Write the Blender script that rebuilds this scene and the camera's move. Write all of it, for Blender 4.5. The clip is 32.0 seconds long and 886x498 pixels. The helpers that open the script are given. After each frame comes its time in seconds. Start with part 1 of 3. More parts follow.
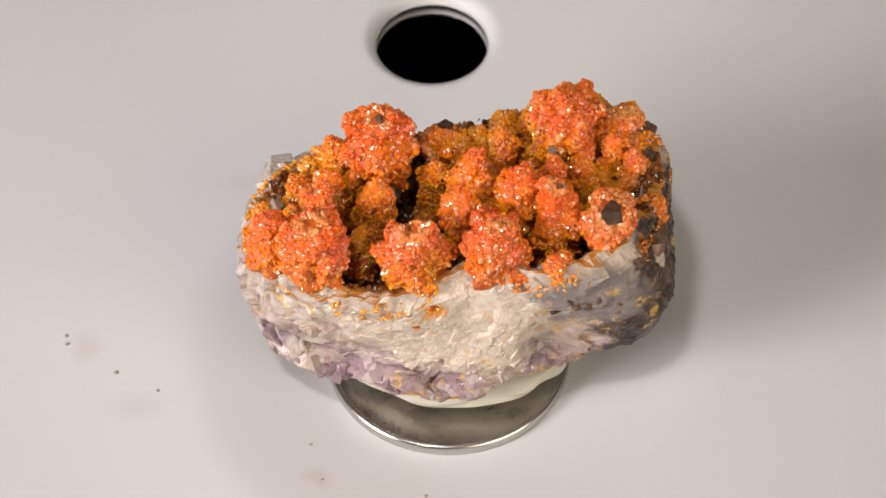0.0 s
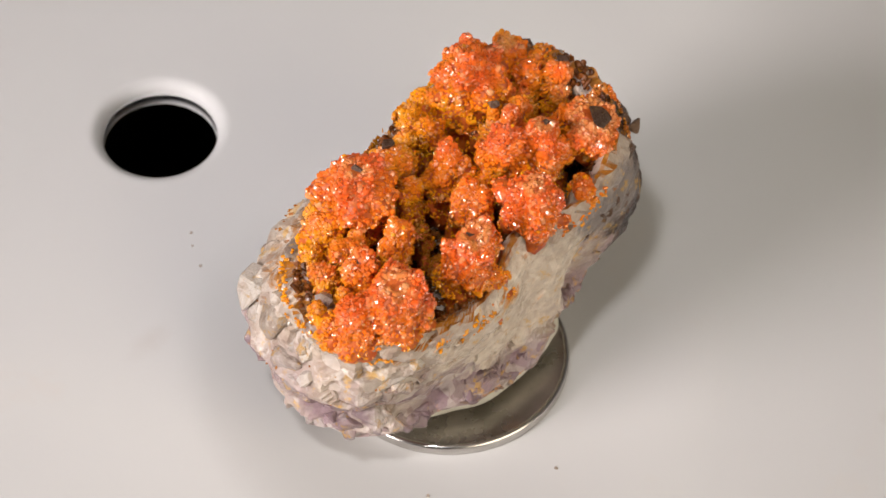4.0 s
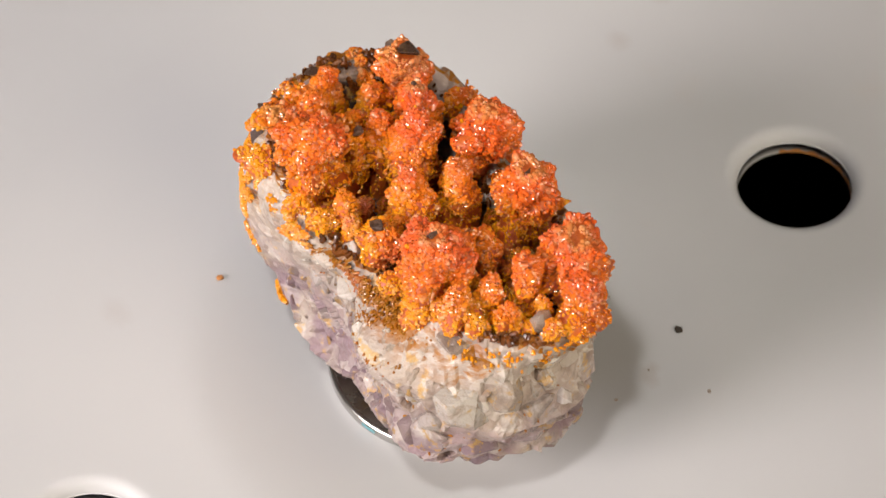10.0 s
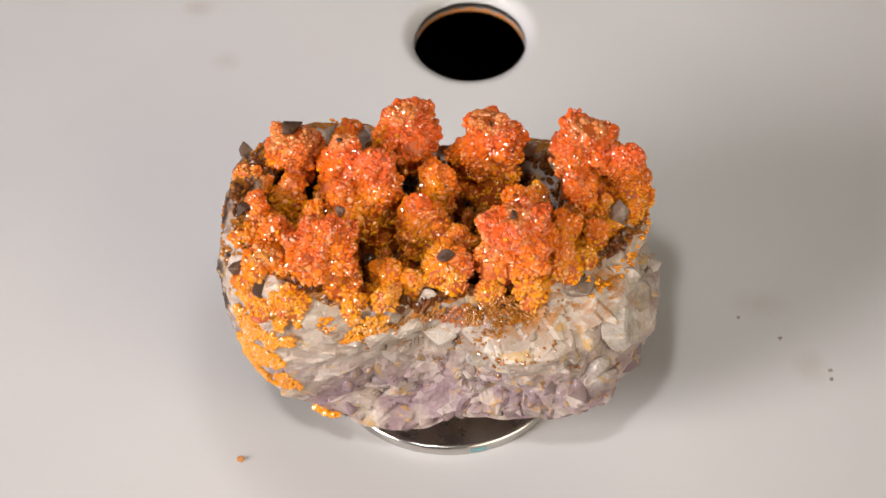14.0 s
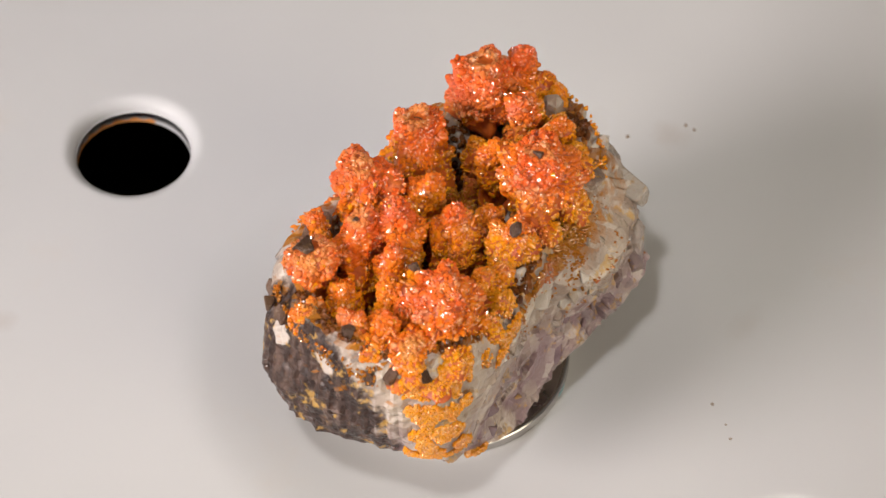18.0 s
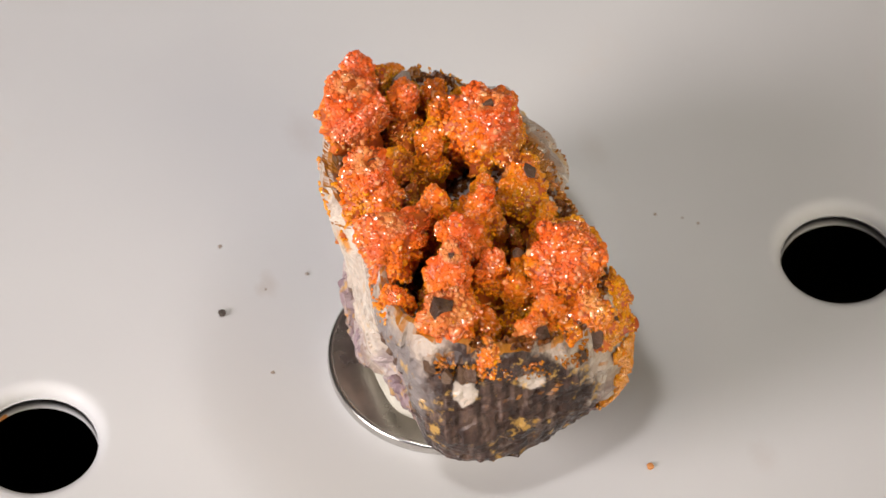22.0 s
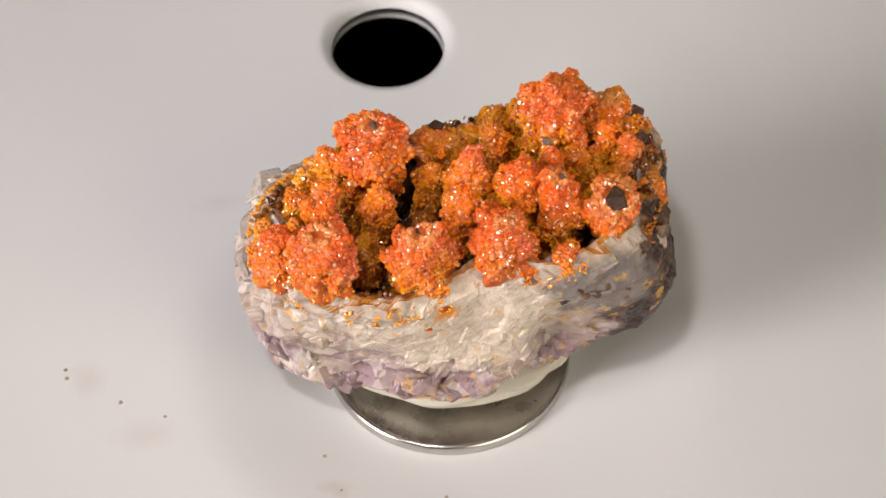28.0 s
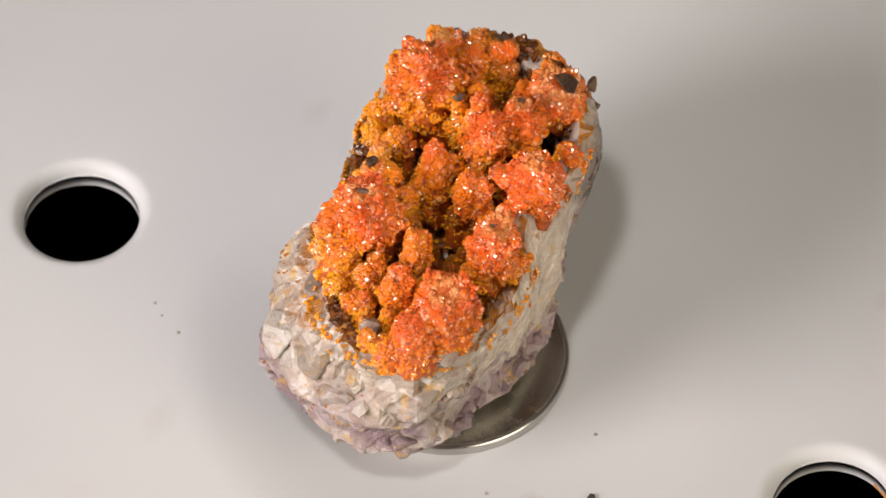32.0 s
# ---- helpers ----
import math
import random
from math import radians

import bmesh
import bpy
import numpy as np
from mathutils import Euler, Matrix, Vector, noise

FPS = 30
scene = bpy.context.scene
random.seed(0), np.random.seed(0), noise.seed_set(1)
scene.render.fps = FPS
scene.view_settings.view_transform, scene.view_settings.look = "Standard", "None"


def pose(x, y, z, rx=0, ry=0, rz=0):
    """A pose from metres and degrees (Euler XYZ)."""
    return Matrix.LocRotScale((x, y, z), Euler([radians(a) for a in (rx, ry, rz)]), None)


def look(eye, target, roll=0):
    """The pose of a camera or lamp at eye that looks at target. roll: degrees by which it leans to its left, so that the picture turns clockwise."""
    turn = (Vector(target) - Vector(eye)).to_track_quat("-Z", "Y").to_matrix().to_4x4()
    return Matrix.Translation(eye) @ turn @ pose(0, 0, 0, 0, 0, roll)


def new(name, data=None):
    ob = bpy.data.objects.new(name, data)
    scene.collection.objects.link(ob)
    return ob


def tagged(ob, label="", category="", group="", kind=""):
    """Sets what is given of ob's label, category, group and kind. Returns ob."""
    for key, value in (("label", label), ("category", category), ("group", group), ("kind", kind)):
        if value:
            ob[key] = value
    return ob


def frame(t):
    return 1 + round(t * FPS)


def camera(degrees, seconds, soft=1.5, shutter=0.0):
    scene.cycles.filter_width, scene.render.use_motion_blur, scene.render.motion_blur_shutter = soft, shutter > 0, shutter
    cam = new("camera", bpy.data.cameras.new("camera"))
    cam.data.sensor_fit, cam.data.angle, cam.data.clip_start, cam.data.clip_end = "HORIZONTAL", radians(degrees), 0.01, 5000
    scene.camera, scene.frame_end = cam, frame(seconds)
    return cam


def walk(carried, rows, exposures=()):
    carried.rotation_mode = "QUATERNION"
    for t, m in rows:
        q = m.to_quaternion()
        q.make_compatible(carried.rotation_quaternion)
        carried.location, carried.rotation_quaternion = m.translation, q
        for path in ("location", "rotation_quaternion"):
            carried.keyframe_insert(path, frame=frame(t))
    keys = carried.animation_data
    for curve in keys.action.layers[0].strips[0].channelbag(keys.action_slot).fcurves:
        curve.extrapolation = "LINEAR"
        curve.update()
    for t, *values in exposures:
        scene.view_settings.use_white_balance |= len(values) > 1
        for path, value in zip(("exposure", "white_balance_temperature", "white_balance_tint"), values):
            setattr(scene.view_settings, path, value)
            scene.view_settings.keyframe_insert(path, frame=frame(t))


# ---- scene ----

# One millimetre; all sizes below are in millimetres.
MM = 0.001
LIFT = 2.4  # height of the dish's centre over its shoulder

cam = camera(11.194, 32.0)
EYE = pose(0.0, -0.31363, 0.40814, 38.934, 0.082, 0.007)
walk(cam, [(0.0, EYE), (32.0, EYE)])
cam.data.dof.use_dof = True
cam.data.dof.focus_distance = 0.492
cam.data.dof.aperture_fstop = 48.0

# Turn of the plate about its axis: seconds, degrees.
TURN = [(0, 0), (1, 10.16), (2, 20.59), (3, 31.77), (5.5, 62.66), (6.5, 75.38), (7.5, 88.18), (8.5, 101.1), (9.5, 114.22), (10.5, 127.92), (11.5, 141.78), (12.5, 155.55), (13.5, 169.32), (14.5, 182.95), (16.5, 209.92), (17.5, 223.5), (18.5, 237.13), (19.5, 250.65), (20.5, 264.32), (21.5, 277.97), (22.5, 291.55), (23.5, 305.15), (24.5, 318.82), (25.5, 332.53), (27.5, 359.62), (28.5, 373.44), (29.5, 387.49), (30.5, 401.5), (32, 422.4)]


# ---- light ----
def lamp(name, eye, target, size, watts, colour):
    data = bpy.data.lights.new(name, "AREA")
    data.shape, data.size, data.energy, data.color = "DISK", size, watts, colour
    ob = new(name, data)
    ob.matrix_world = look(eye, target)
    return ob


world = bpy.data.worlds.new("room_air")
world.use_nodes = True
world.node_tree.nodes["Background"].inputs["Color"].default_value = (0.78, 0.86, 1.0, 1)
world.node_tree.nodes["Background"].inputs["Strength"].default_value = 0.05
scene.world = world
lamp("left_lamp", (-0.60, -0.34, 0.32), (0, 0, 0.015), 0.36, 8.3, (1.0, 0.915, 0.90))
lamp("right_lamp", (0.36, -0.37, 0.30), (0, 0, 0.015), 0.48, 2.4, (1.0, 0.88, 0.70))
pool = bpy.data.lights.new("overhead_spot", "SPOT")
pool.energy, pool.color, pool.spot_size, pool.spot_blend, pool.shadow_soft_size = 31.0, (1.0, 0.955, 0.93), radians(8.6), 1.0, 0.07
new("overhead_spot", pool).matrix_world = look((-0.16, -0.30, 0.90), (-0.012, 0.016, 0))
scene.view_settings.exposure = 0.0


# ---- materials ----
class Nodes:
    """A small builder for node materials."""

    def __init__(self, name):
        self.mat = bpy.data.materials.new(name)
        self.mat.use_nodes = True
        self.tree = self.mat.node_tree
        self.bsdf = self.tree.nodes["Principled BSDF"]
        self.place = self.tree.nodes.new("ShaderNodeTexCoord").outputs["Object"]

    def node(self, kind, **values):
        n = self.tree.nodes.new("ShaderNode" + kind)
        for key, value in values.items():
            n.inputs[key].default_value = value
        return n

    def link(self, a, b):
        self.tree.links.new(a, b)

    def value(self, socket, v):
        if isinstance(v, (int, float, tuple)):
            socket.default_value = v
        else:
            self.link(v, socket)

    def noise(self, scale, detail=4.0, rough=0.55, place=None, warp=0.0):
        n = self.node("TexNoise", Scale=scale, Detail=detail, Roughness=rough, Distortion=warp)
        self.link(place or self.place, n.inputs["Vector"])
        return n.outputs["Fac"]

    def ramp(self, fac, stops):
        n = self.node("ValToRGB")
        e = n.color_ramp.elements
        while len(e) < len(stops):
            e.new(0.5)
        for el, (p, c) in zip(e, stops):
            el.position = p
            el.color = (*c, 1) if isinstance(c, tuple) else (c, c, c, 1)
        self.link(fac, n.inputs["Fac"])
        return n.outputs["Color"]

    def mix(self, fac, a, b, blend="MIX"):
        n = self.node("Mix")
        n.data_type, n.blend_type = "RGBA", blend
        self.value(n.inputs["Factor"], fac)
        for key, v in (("A", a), ("B", b)):
            s = [i for i in n.inputs if i.name == key and i.type == "RGBA"][0]
            self.value(s, (*v, 1) if isinstance(v, tuple) else v)
        return [o for o in n.outputs if o.type == "RGBA"][0]

    def math(self, op, a, b=0.0):
        n = self.node("Math")
        n.operation = op
        self.value(n.inputs[0], a)
        self.value(n.inputs[1], b)
        return n.outputs[0]

    def blob(self, centre, size, soft=0.25, ragged=0.35, scale=350.0):
        """1 inside an ellipsoid (millimetres) with a ragged edge, 0 outside."""
        m = self.node("Mapping")
        m.vector_type = "TEXTURE"
        m.inputs["Location"].default_value = [v * MM for v in centre]
        m.inputs["Scale"].default_value = [v * MM for v in size]
        self.link(self.place, m.inputs["Vector"])
        n = self.node("VectorMath")
        n.operation = "LENGTH"
        self.link(m.outputs[0], n.inputs[0])
        d = self.math("ADD", n.outputs["Value"], self.math("MULTIPLY", self.math("SUBTRACT", self.noise(scale, 5, 0.6), 0.5), ragged * 4))
        return self.math("SMOOTH_MIN", 1.0, self.math("MAXIMUM", 0.0, self.math("MULTIPLY", self.math("SUBTRACT", 1.0, d), 1.0 / soft)))

    def bump(self, height, strength, distance):
        n = self.node("Bump", Strength=strength, Distance=distance)
        self.link(height, n.inputs["Height"])
        self.link(n.outputs[0], self.bsdf.inputs["Normal"])

    def done(self, colour, rough, **more):
        self.value(self.bsdf.inputs["Base Color"], (*colour, 1) if isinstance(colour, tuple) else colour)
        self.value(self.bsdf.inputs["Roughness"], rough)
        for key, v in more.items():
            self.bsdf.inputs[key.replace("_", " ")].default_value = v
        return self.mat


# Faint brown stains on the plate: place, half width and depth, strength.
STAINS = [(-14.7, -17.4, 2.2, 1.3, 0.25), (33.4, -49.8, 2.4, 1.6, 0.3), (29.4, -41.5, 2.0, 1.8, 0.18), (3.5, -46.0, 2.0, 1.2, 0.2), (-35.0, -8.5, 4.5, 2.5, 0.16), (-14.0, -18.5, 1.2, 1.0, 0.25),
          (-41.0, 0.0, 2.5, 3.0, 0.2), (24.0, 30.0, 3.0, 2.0, 0.12), (-24.0, 24.0, 4.0, 2.0, 0.12)]


def glaze_material():
    n = Nodes("white_glaze")
    big = n.noise(28.0, 3)
    fine = n.noise(900.0, 3)
    dirt = n.math("MULTIPLY", n.ramp(n.noise(60.0, 6, 0.65), [(0.62, 0.0), (0.8, 1.0)]), 0.25)
    base = n.mix(big, (0.50, 0.50, 0.507), (0.545, 0.543, 0.54))
    col = n.mix(dirt, base, (0.55, 0.47, 0.40))
    for x, y, w, d, k in STAINS:
        spot = n.blob((x, y, 2), (w, d, 6), 0.9, 0.22, 700.0)
        col = n.mix(n.math("MULTIPLY", spot, k), col, (0.30, 0.21, 0.15))
    n.bump(fine, 0.02, 0.0002)
    return n.done(col, n.ramp(big, [(0.3, 0.40), (0.7, 0.46)]), Specular_IOR_Level=0.22)


def crystal_material(name, low, mid, high, pale):
    n = Nodes(name)
    rnd = n.node("NewGeometry").outputs["Random Per Island"]
    sep = n.node("SeparateXYZ")
    n.link(n.place, sep.inputs[0])
    lean = n.math("MULTIPLY", sep.outputs["Y"], 0.10)
    h = n.math("MULTIPLY", n.math("SUBTRACT", n.math("SUBTRACT", sep.outputs["Z"], lean), 0.0255), 1 / 0.0085)
    h = n.math("ADD", h, n.math("MULTIPLY", n.math("SUBTRACT", n.noise(240.0, 3), 0.5), 1.5))
    col = n.ramp(h, [(0.1, low), (0.45, mid), (0.9, high)])
    rose = n.ramp(n.noise(130.0, 3), [(0.56, 0.0), (0.68, 0.55)])
    col = n.mix(rose, col, (0.80, 0.17, 0.085))
    for c, s in TAN:
        col = n.mix(n.math("MULTIPLY", n.blob(c, s, 0.4, 0.4, 500.0), 0.5), col, (0.72, 0.38, 0.12))
    col = n.mix(n.ramp(rnd, [(0.80, 0.0), (1.0, 0.5)]), col, pale)
    col = n.mix(n.ramp(n.math("FRACT", n.math("MULTIPLY", rnd, 7.3)), [(0.0, 0.35), (0.2, 0.0)]), col, tuple(v * 0.7 for v in high))
    return n.done(col, n.ramp(n.math("FRACT", n.math("MULTIPLY", rnd, 13.7)), [(0.0, 0.02), (1.0, 0.12)]), IOR=1.8, Transmission_Weight=0.25,
                  Subsurface_Weight=0.12, Subsurface_Scale=0.0004, Subsurface_Radius=(1.0, 0.5, 0.3))


def vein(n, shift, fine):
    """Colour of the vein quartz: tan and cream clouds, white veils, lilac towards the foot."""
    cloud = n.math("ADD", n.noise(190.0, 5, 0.6, warp=0.5), shift)
    veil = n.ramp(n.math("ADD", n.noise(420.0, 5, 0.65, warp=0.8), shift), [(0.54, 0.0), (0.66, 0.75)])
    col = n.ramp(cloud, [(0.25, (0.19, 0.135, 0.11)), (0.5, (0.38, 0.30, 0.235)), (0.75, (0.54, 0.465, 0.38))])
    col = n.mix(veil, col, (0.68, 0.62, 0.55))
    sep = n.node("SeparateXYZ")
    n.link(n.place, sep.inputs[0])
    low = n.math("SUBTRACT", 1.0, n.math("MULTIPLY", n.math("SUBTRACT", sep.outputs["Z"], 0.0115), 100.0))
    low = n.math("MAXIMUM", 0.06, n.math("MINIMUM", 0.85, low))
    lilac = n.ramp(n.noise(170.0, 4, 0.6), [(0.36, 0.0), (0.55, 1.0)])
    return n.mix(n.math("MULTIPLY", lilac, low), col, n.mix(fine, (0.15, 0.085, 0.11), (0.32, 0.225, 0.265)))


def stone_material():
    n = Nodes("vein_quartz")
    fine = n.noise(900.0, 6, 0.65)
    mid = n.noise(230.0, 5, 0.6, warp=0.6)
    col = vein(n, n.math("MULTIPLY", n.math("SUBTRACT", mid, 0.5), 0.4), n.noise(1500.0, 5, 0.65))
    v = n.node("TexVoronoi", Scale=520.0)
    w = n.node("VectorMath")
    w.operation = "MULTIPLY_ADD"
    wn = n.node("TexNoise", Scale=500.0, Detail=3.0)
    n.link(n.place, wn.inputs["Vector"])
    n.link(wn.outputs["Color"], w.inputs[0])
    w.inputs[1].default_value = (0.0016, 0.0016, 0.0016)
    n.link(n.place, w.inputs[2])
    n.link(w.outputs[0], v.inputs["Vector"])
    grain = n.node("SeparateColor")
    n.link(v.outputs["Color"], grain.inputs[0])
    col = n.mix(n.ramp(grain.outputs[0], [(0.3, 0.0), (1.0, 0.55)]), col, n.mix(grain.outputs[1], (0.28, 0.22, 0.19), (0.66, 0.60, 0.53)))
    dark = n.blob((25.0, -2.5, 16), (10.5, 15, 17), 0.14, 0.25, 300.0)
    shade = n.mix(n.ramp(mid, [(0.35, 0.0), (0.7, 1.0)]), (0.028, 0.015, 0.011), (0.085, 0.049, 0.038))
    shade = n.mix(n.ramp(grain.outputs[0], [(0.55, 0.0), (1.0, 0.55)]), shade, n.mix(fine, (0.09, 0.053, 0.038), (0.25, 0.165, 0.125)))
    m = n.node("Mapping")
    m.inputs["Scale"].default_value = (1.0, 1.0, 0.14)
    n.link(n.place, m.inputs["Vector"])
    streak = n.noise(1100.0, 4, 0.6, m.outputs[0])
    shade = n.mix(n.ramp(streak, [(0.42, 0.75), (0.56, 0.0)]), shade, (0.022, 0.012, 0.010))
    shade = n.mix(n.ramp(streak, [(0.58, 0.0), (0.72, 0.5)]), shade, (0.24, 0.175, 0.15))
    col = n.mix(dark, col, shade)
    grey = n.blob((15, -10, 23), (9, 6, 5), 0.3, 0.3, 260.0)
    col = n.mix(grey, col, (0.20, 0.17, 0.16))
    crust = n.math("MULTIPLY", n.blob((1.5, -12, 19), (14, 7, 8.2), 0.18, 0.34, 300.0), n.ramp(n.noise(330.0, 5, 0.65, warp=0.5), [(0.38, 0.45), (0.52, 1.0)]))
    chalk = n.mix(n.ramp(fine, [(0.3, 0.0), (0.7, 1.0)]), (0.47, 0.375, 0.295), (0.68, 0.60, 0.505))
    col = n.mix(crust, col, chalk)
    for c, s in (((23.0, -4.2, 24.6), (3.0, 1.3, 2.3)), ((24.3, 2.8, 25.6), (3.4, 1.5, 1.6))):
        col = n.mix(n.blob(c, s, 0.15, 0.28, 620.0), col, (0.52, 0.45, 0.39))
    ochre = n.ramp(n.noise(420.0, 6, 0.66), [(0.575, 0.0), (0.64, 1.0)])
    col = n.mix(n.math("MULTIPLY", ochre, 0.7), col, (0.56, 0.33, 0.08))
    for c, s in (((-1.5, -11.4, 22.9), (1.8, 1.5, 1.2)), ((0.4, -10.9, 6.7), (1.5, 1.5, 0.9)), ((13.0, -9.0, 9.8), (6.5, 3.5, 1.0)), ((-3.0, -10.5, 8.0), (2.0, 2.0, 0.7)), ((2.6, -12.0, 22.0), (1.3, 1.5, 0.9)), ((3.6, -12.0, 18.0), (0.9, 1.5, 0.6))):
        col = n.mix(n.blob(c, s, 0.6, 0.35, 700.0), col, (0.62, 0.26, 0.05))
    geo = n.node("NewGeometry")
    up = n.node("SeparateXYZ")
    n.link(geo.outputs["Normal"], up.inputs[0])
    high = n.node("SeparateXYZ")
    n.link(n.place, high.inputs[0])
    bed = n.math("MULTIPLY", n.ramp(up.outputs["Z"], [(0.7, 0.0), (0.88, 1.0)]), n.ramp(n.math("MULTIPLY", high.outputs["Z"], 20.0), [(0.43, 0.0), (0.47, 1.0)]))
    col = n.mix(bed, col, n.mix(fine, (0.16, 0.05, 0.008), (0.50, 0.20, 0.02)))
    n.bump(n.mix(n.math("SUBTRACT", 0.5, n.math("MULTIPLY", crust, 0.5)), n.mix(0.4, fine, n.noise(2600.0, 3)), v.outputs["Distance"]), 0.75, 0.0006)
    return n.done(col, n.ramp(grain.outputs[2], [(0.2, 0.12), (0.8, 0.5)]), Subsurface_Weight=0.2, Subsurface_Scale=0.0009, Subsurface_Radius=(1.0, 0.8, 0.7), Specular_IOR_Level=0.3)


def quartz_material(name, shift, clear, rough=0.12, dark=False):
    """Cloudy quartz: clouds, veils and ochre films that run on from piece to piece."""
    n = Nodes(name)
    piece = n.math("MULTIPLY", n.math("SUBTRACT", n.node("ObjectInfo").outputs["Random"], 0.5), 0.35)
    cloud = n.math("ADD", n.noise(190.0, 5, 0.6, warp=0.5), n.math("ADD", piece, shift))
    fine = n.noise(1500.0, 5, 0.65)
    if dark:
        col = n.ramp(cloud, [(0.3, (0.05, 0.026, 0.016)), (0.5, (0.10, 0.056, 0.036)), (0.75, (0.16, 0.10, 0.064))])
        film = n.ramp(n.noise(500.0, 5, 0.65), [(0.62, 0.0), (0.72, 0.4)])
    else:
        col = vein(n, n.math("ADD", piece, shift), fine)
        film = n.ramp(n.noise(620.0, 5, 0.65, warp=0.4), [(0.56, 0.0), (0.63, 0.8)])
    col = n.mix(film, col, (0.50, 0.29, 0.08))
    n.bump(n.mix(0.4, n.noise(700.0, 4, 0.7), fine), 0.7, 0.0007)
    return n.done(col, n.ramp(fine, [(0.35, rough * 0.4), (0.65, rough * 2.2)]), Transmission_Weight=clear, IOR=1.5, Subsurface_Weight=0.0 if dark else 0.3, Subsurface_Scale=0.0008,
                  Subsurface_Radius=(1.0, 0.85, 0.75), Specular_IOR_Level=0.25 if dark else 0.5)


def plain_material(name, a, b, scale, rough, metal=0.0, relief=0.1):
    n = Nodes(name)
    f = n.noise(scale, 5, 0.6)
    col = n.mix(n.ramp(f, [(0.35, 0.0), (0.65, 1.0)]), a, b)
    n.bump(n.noise(scale * 4, 4), relief, 0.0002)
    return n.done(col, n.ramp(f, [(0.3, rough * 0.8), (0.7, rough * 1.25)]), Metallic=metal)


GLAZE = glaze_material()
# Tan weathered rims round the bare tips: centre and half sizes.
TAN = [((-14.8, -7.0, 33.0), (2.6, 2.6, 1.6)), ((-4.0, -8.0, 33.0), (2.4, 2.4, 1.5)), ((17.4, -5.0, 33.0), (4.0, 4.0, 4.0)), ((5.5, -7.2, 34.0), (2.6, 2.6, 1.6)), ((21.5, 1.5, 29.0), (2.5, 5.0, 2.6)),
       ((18.9, 10.6, 31.2), (2.6, 2.6, 1.6)), ((12.0, -2.6, 34.6), (1.8, 1.8, 1.4)), ((-7.8, 6.4, 35.2), (2.2, 2.2, 1.3))]
CRYSTAL = crystal_material("orange_crystal", (0.94, 0.36, 0.008), (0.93, 0.235, 0.010), (0.88, 0.14, 0.018), (0.98, 0.58, 0.28))
# Brown bed crystals, darkened to put the shade of the gaps into colour.
SHADED_BROWN = plain_material("shaded_brown_crystal", (0.05, 0.015, 0.004), (0.20, 0.06, 0.008), 700.0, 0.25, 0.0, 0.2)
# Stalk red, kept darker than the coat to paint shade between knobs.
SHADED_CORE = plain_material("crystal_crust", (0.34, 0.05, 0.004), (0.55, 0.12, 0.006), 900.0, 0.5, 0.0, 0.4)
AMBER = crystal_material("brown_orange_crystal", (0.42, 0.15, 0.008), (0.50, 0.17, 0.010), (0.62, 0.13, 0.016), (0.75, 0.42, 0.10))
STONE = stone_material()
QUARTZ = quartz_material("milky_quartz", 0.12, 0.15)
LILAC = quartz_material("lilac_quartz", -0.04, 0.15)
CLEAR = quartz_material("clear_quartz", 0.10, 0.3, 0.08)
CHALK = plain_material("chalky_crust", (0.34, 0.28, 0.24), (0.50, 0.42, 0.36), 900.0, 0.6, 0.0, 0.4)
SMOKY = quartz_material("smoky_quartz", 0.0, 0.0, 0.3, True)
STEEL = plain_material("nickel", (0.52, 0.50, 0.47), (0.60, 0.58, 0.55), 300.0, 0.2, 1.0, 0.03)
FACE = plain_material("darker_nickel", (0.36, 0.34, 0.31), (0.50, 0.47, 0.43), 220.0, 0.28, 1.0, 0.05)
PUTTY = plain_material("putty", (0.44, 0.415, 0.34), (0.52, 0.495, 0.42), 250.0, 0.55)
WOOD = plain_material("brown_wood", (0.03, 0.018, 0.012), (0.06, 0.035, 0.02), 60.0, 0.5)
WALL = plain_material("wall_paint", (0.55, 0.54, 0.53), (0.60, 0.59, 0.58), 3.0, 0.8)
SOOT = plain_material("dark_dirt", (0.03, 0.025, 0.02), (0.07, 0.05, 0.04), 2000.0, 0.8)
RUST = plain_material("orange_dirt", (0.45, 0.18, 0.05), (0.55, 0.24, 0.07), 2000.0, 0.7)
SMEAR = plain_material("brown_smear", (0.22, 0.17, 0.13), (0.34, 0.28, 0.23), 900.0, 0.5)
TEAL = plain_material("teal_paint", (0.10, 0.27, 0.30), (0.16, 0.36, 0.38), 900.0, 0.4)


# ---- building ----
def part(name, mesh, material, parent=None, label=""):
    """One mesh object from a bmesh, or from vertices and faces in millimetres."""
    if isinstance(mesh, tuple):
        data = bpy.data.meshes.new(name)
        data.from_pydata([tuple(c * MM for c in v) for v in mesh[0]], [], mesh[1])
        data.update()
    elif isinstance(mesh, bmesh.types.BMesh):
        data = bpy.data.meshes.new(name)
        bmesh.ops.scale(mesh, vec=(MM, MM, MM), verts=mesh.verts)
        mesh.to_mesh(data)
        mesh.free()
    else:
        data = mesh
    if not data.materials:
        data.materials.append(material)
    ob = new(name, data)
    ob.parent = parent
    if label:
        tagged(ob, label)
    return ob


def smooth(ob):
    ob.data.polygons.foreach_set("use_smooth", [True] * len(ob.data.polygons))
    return ob


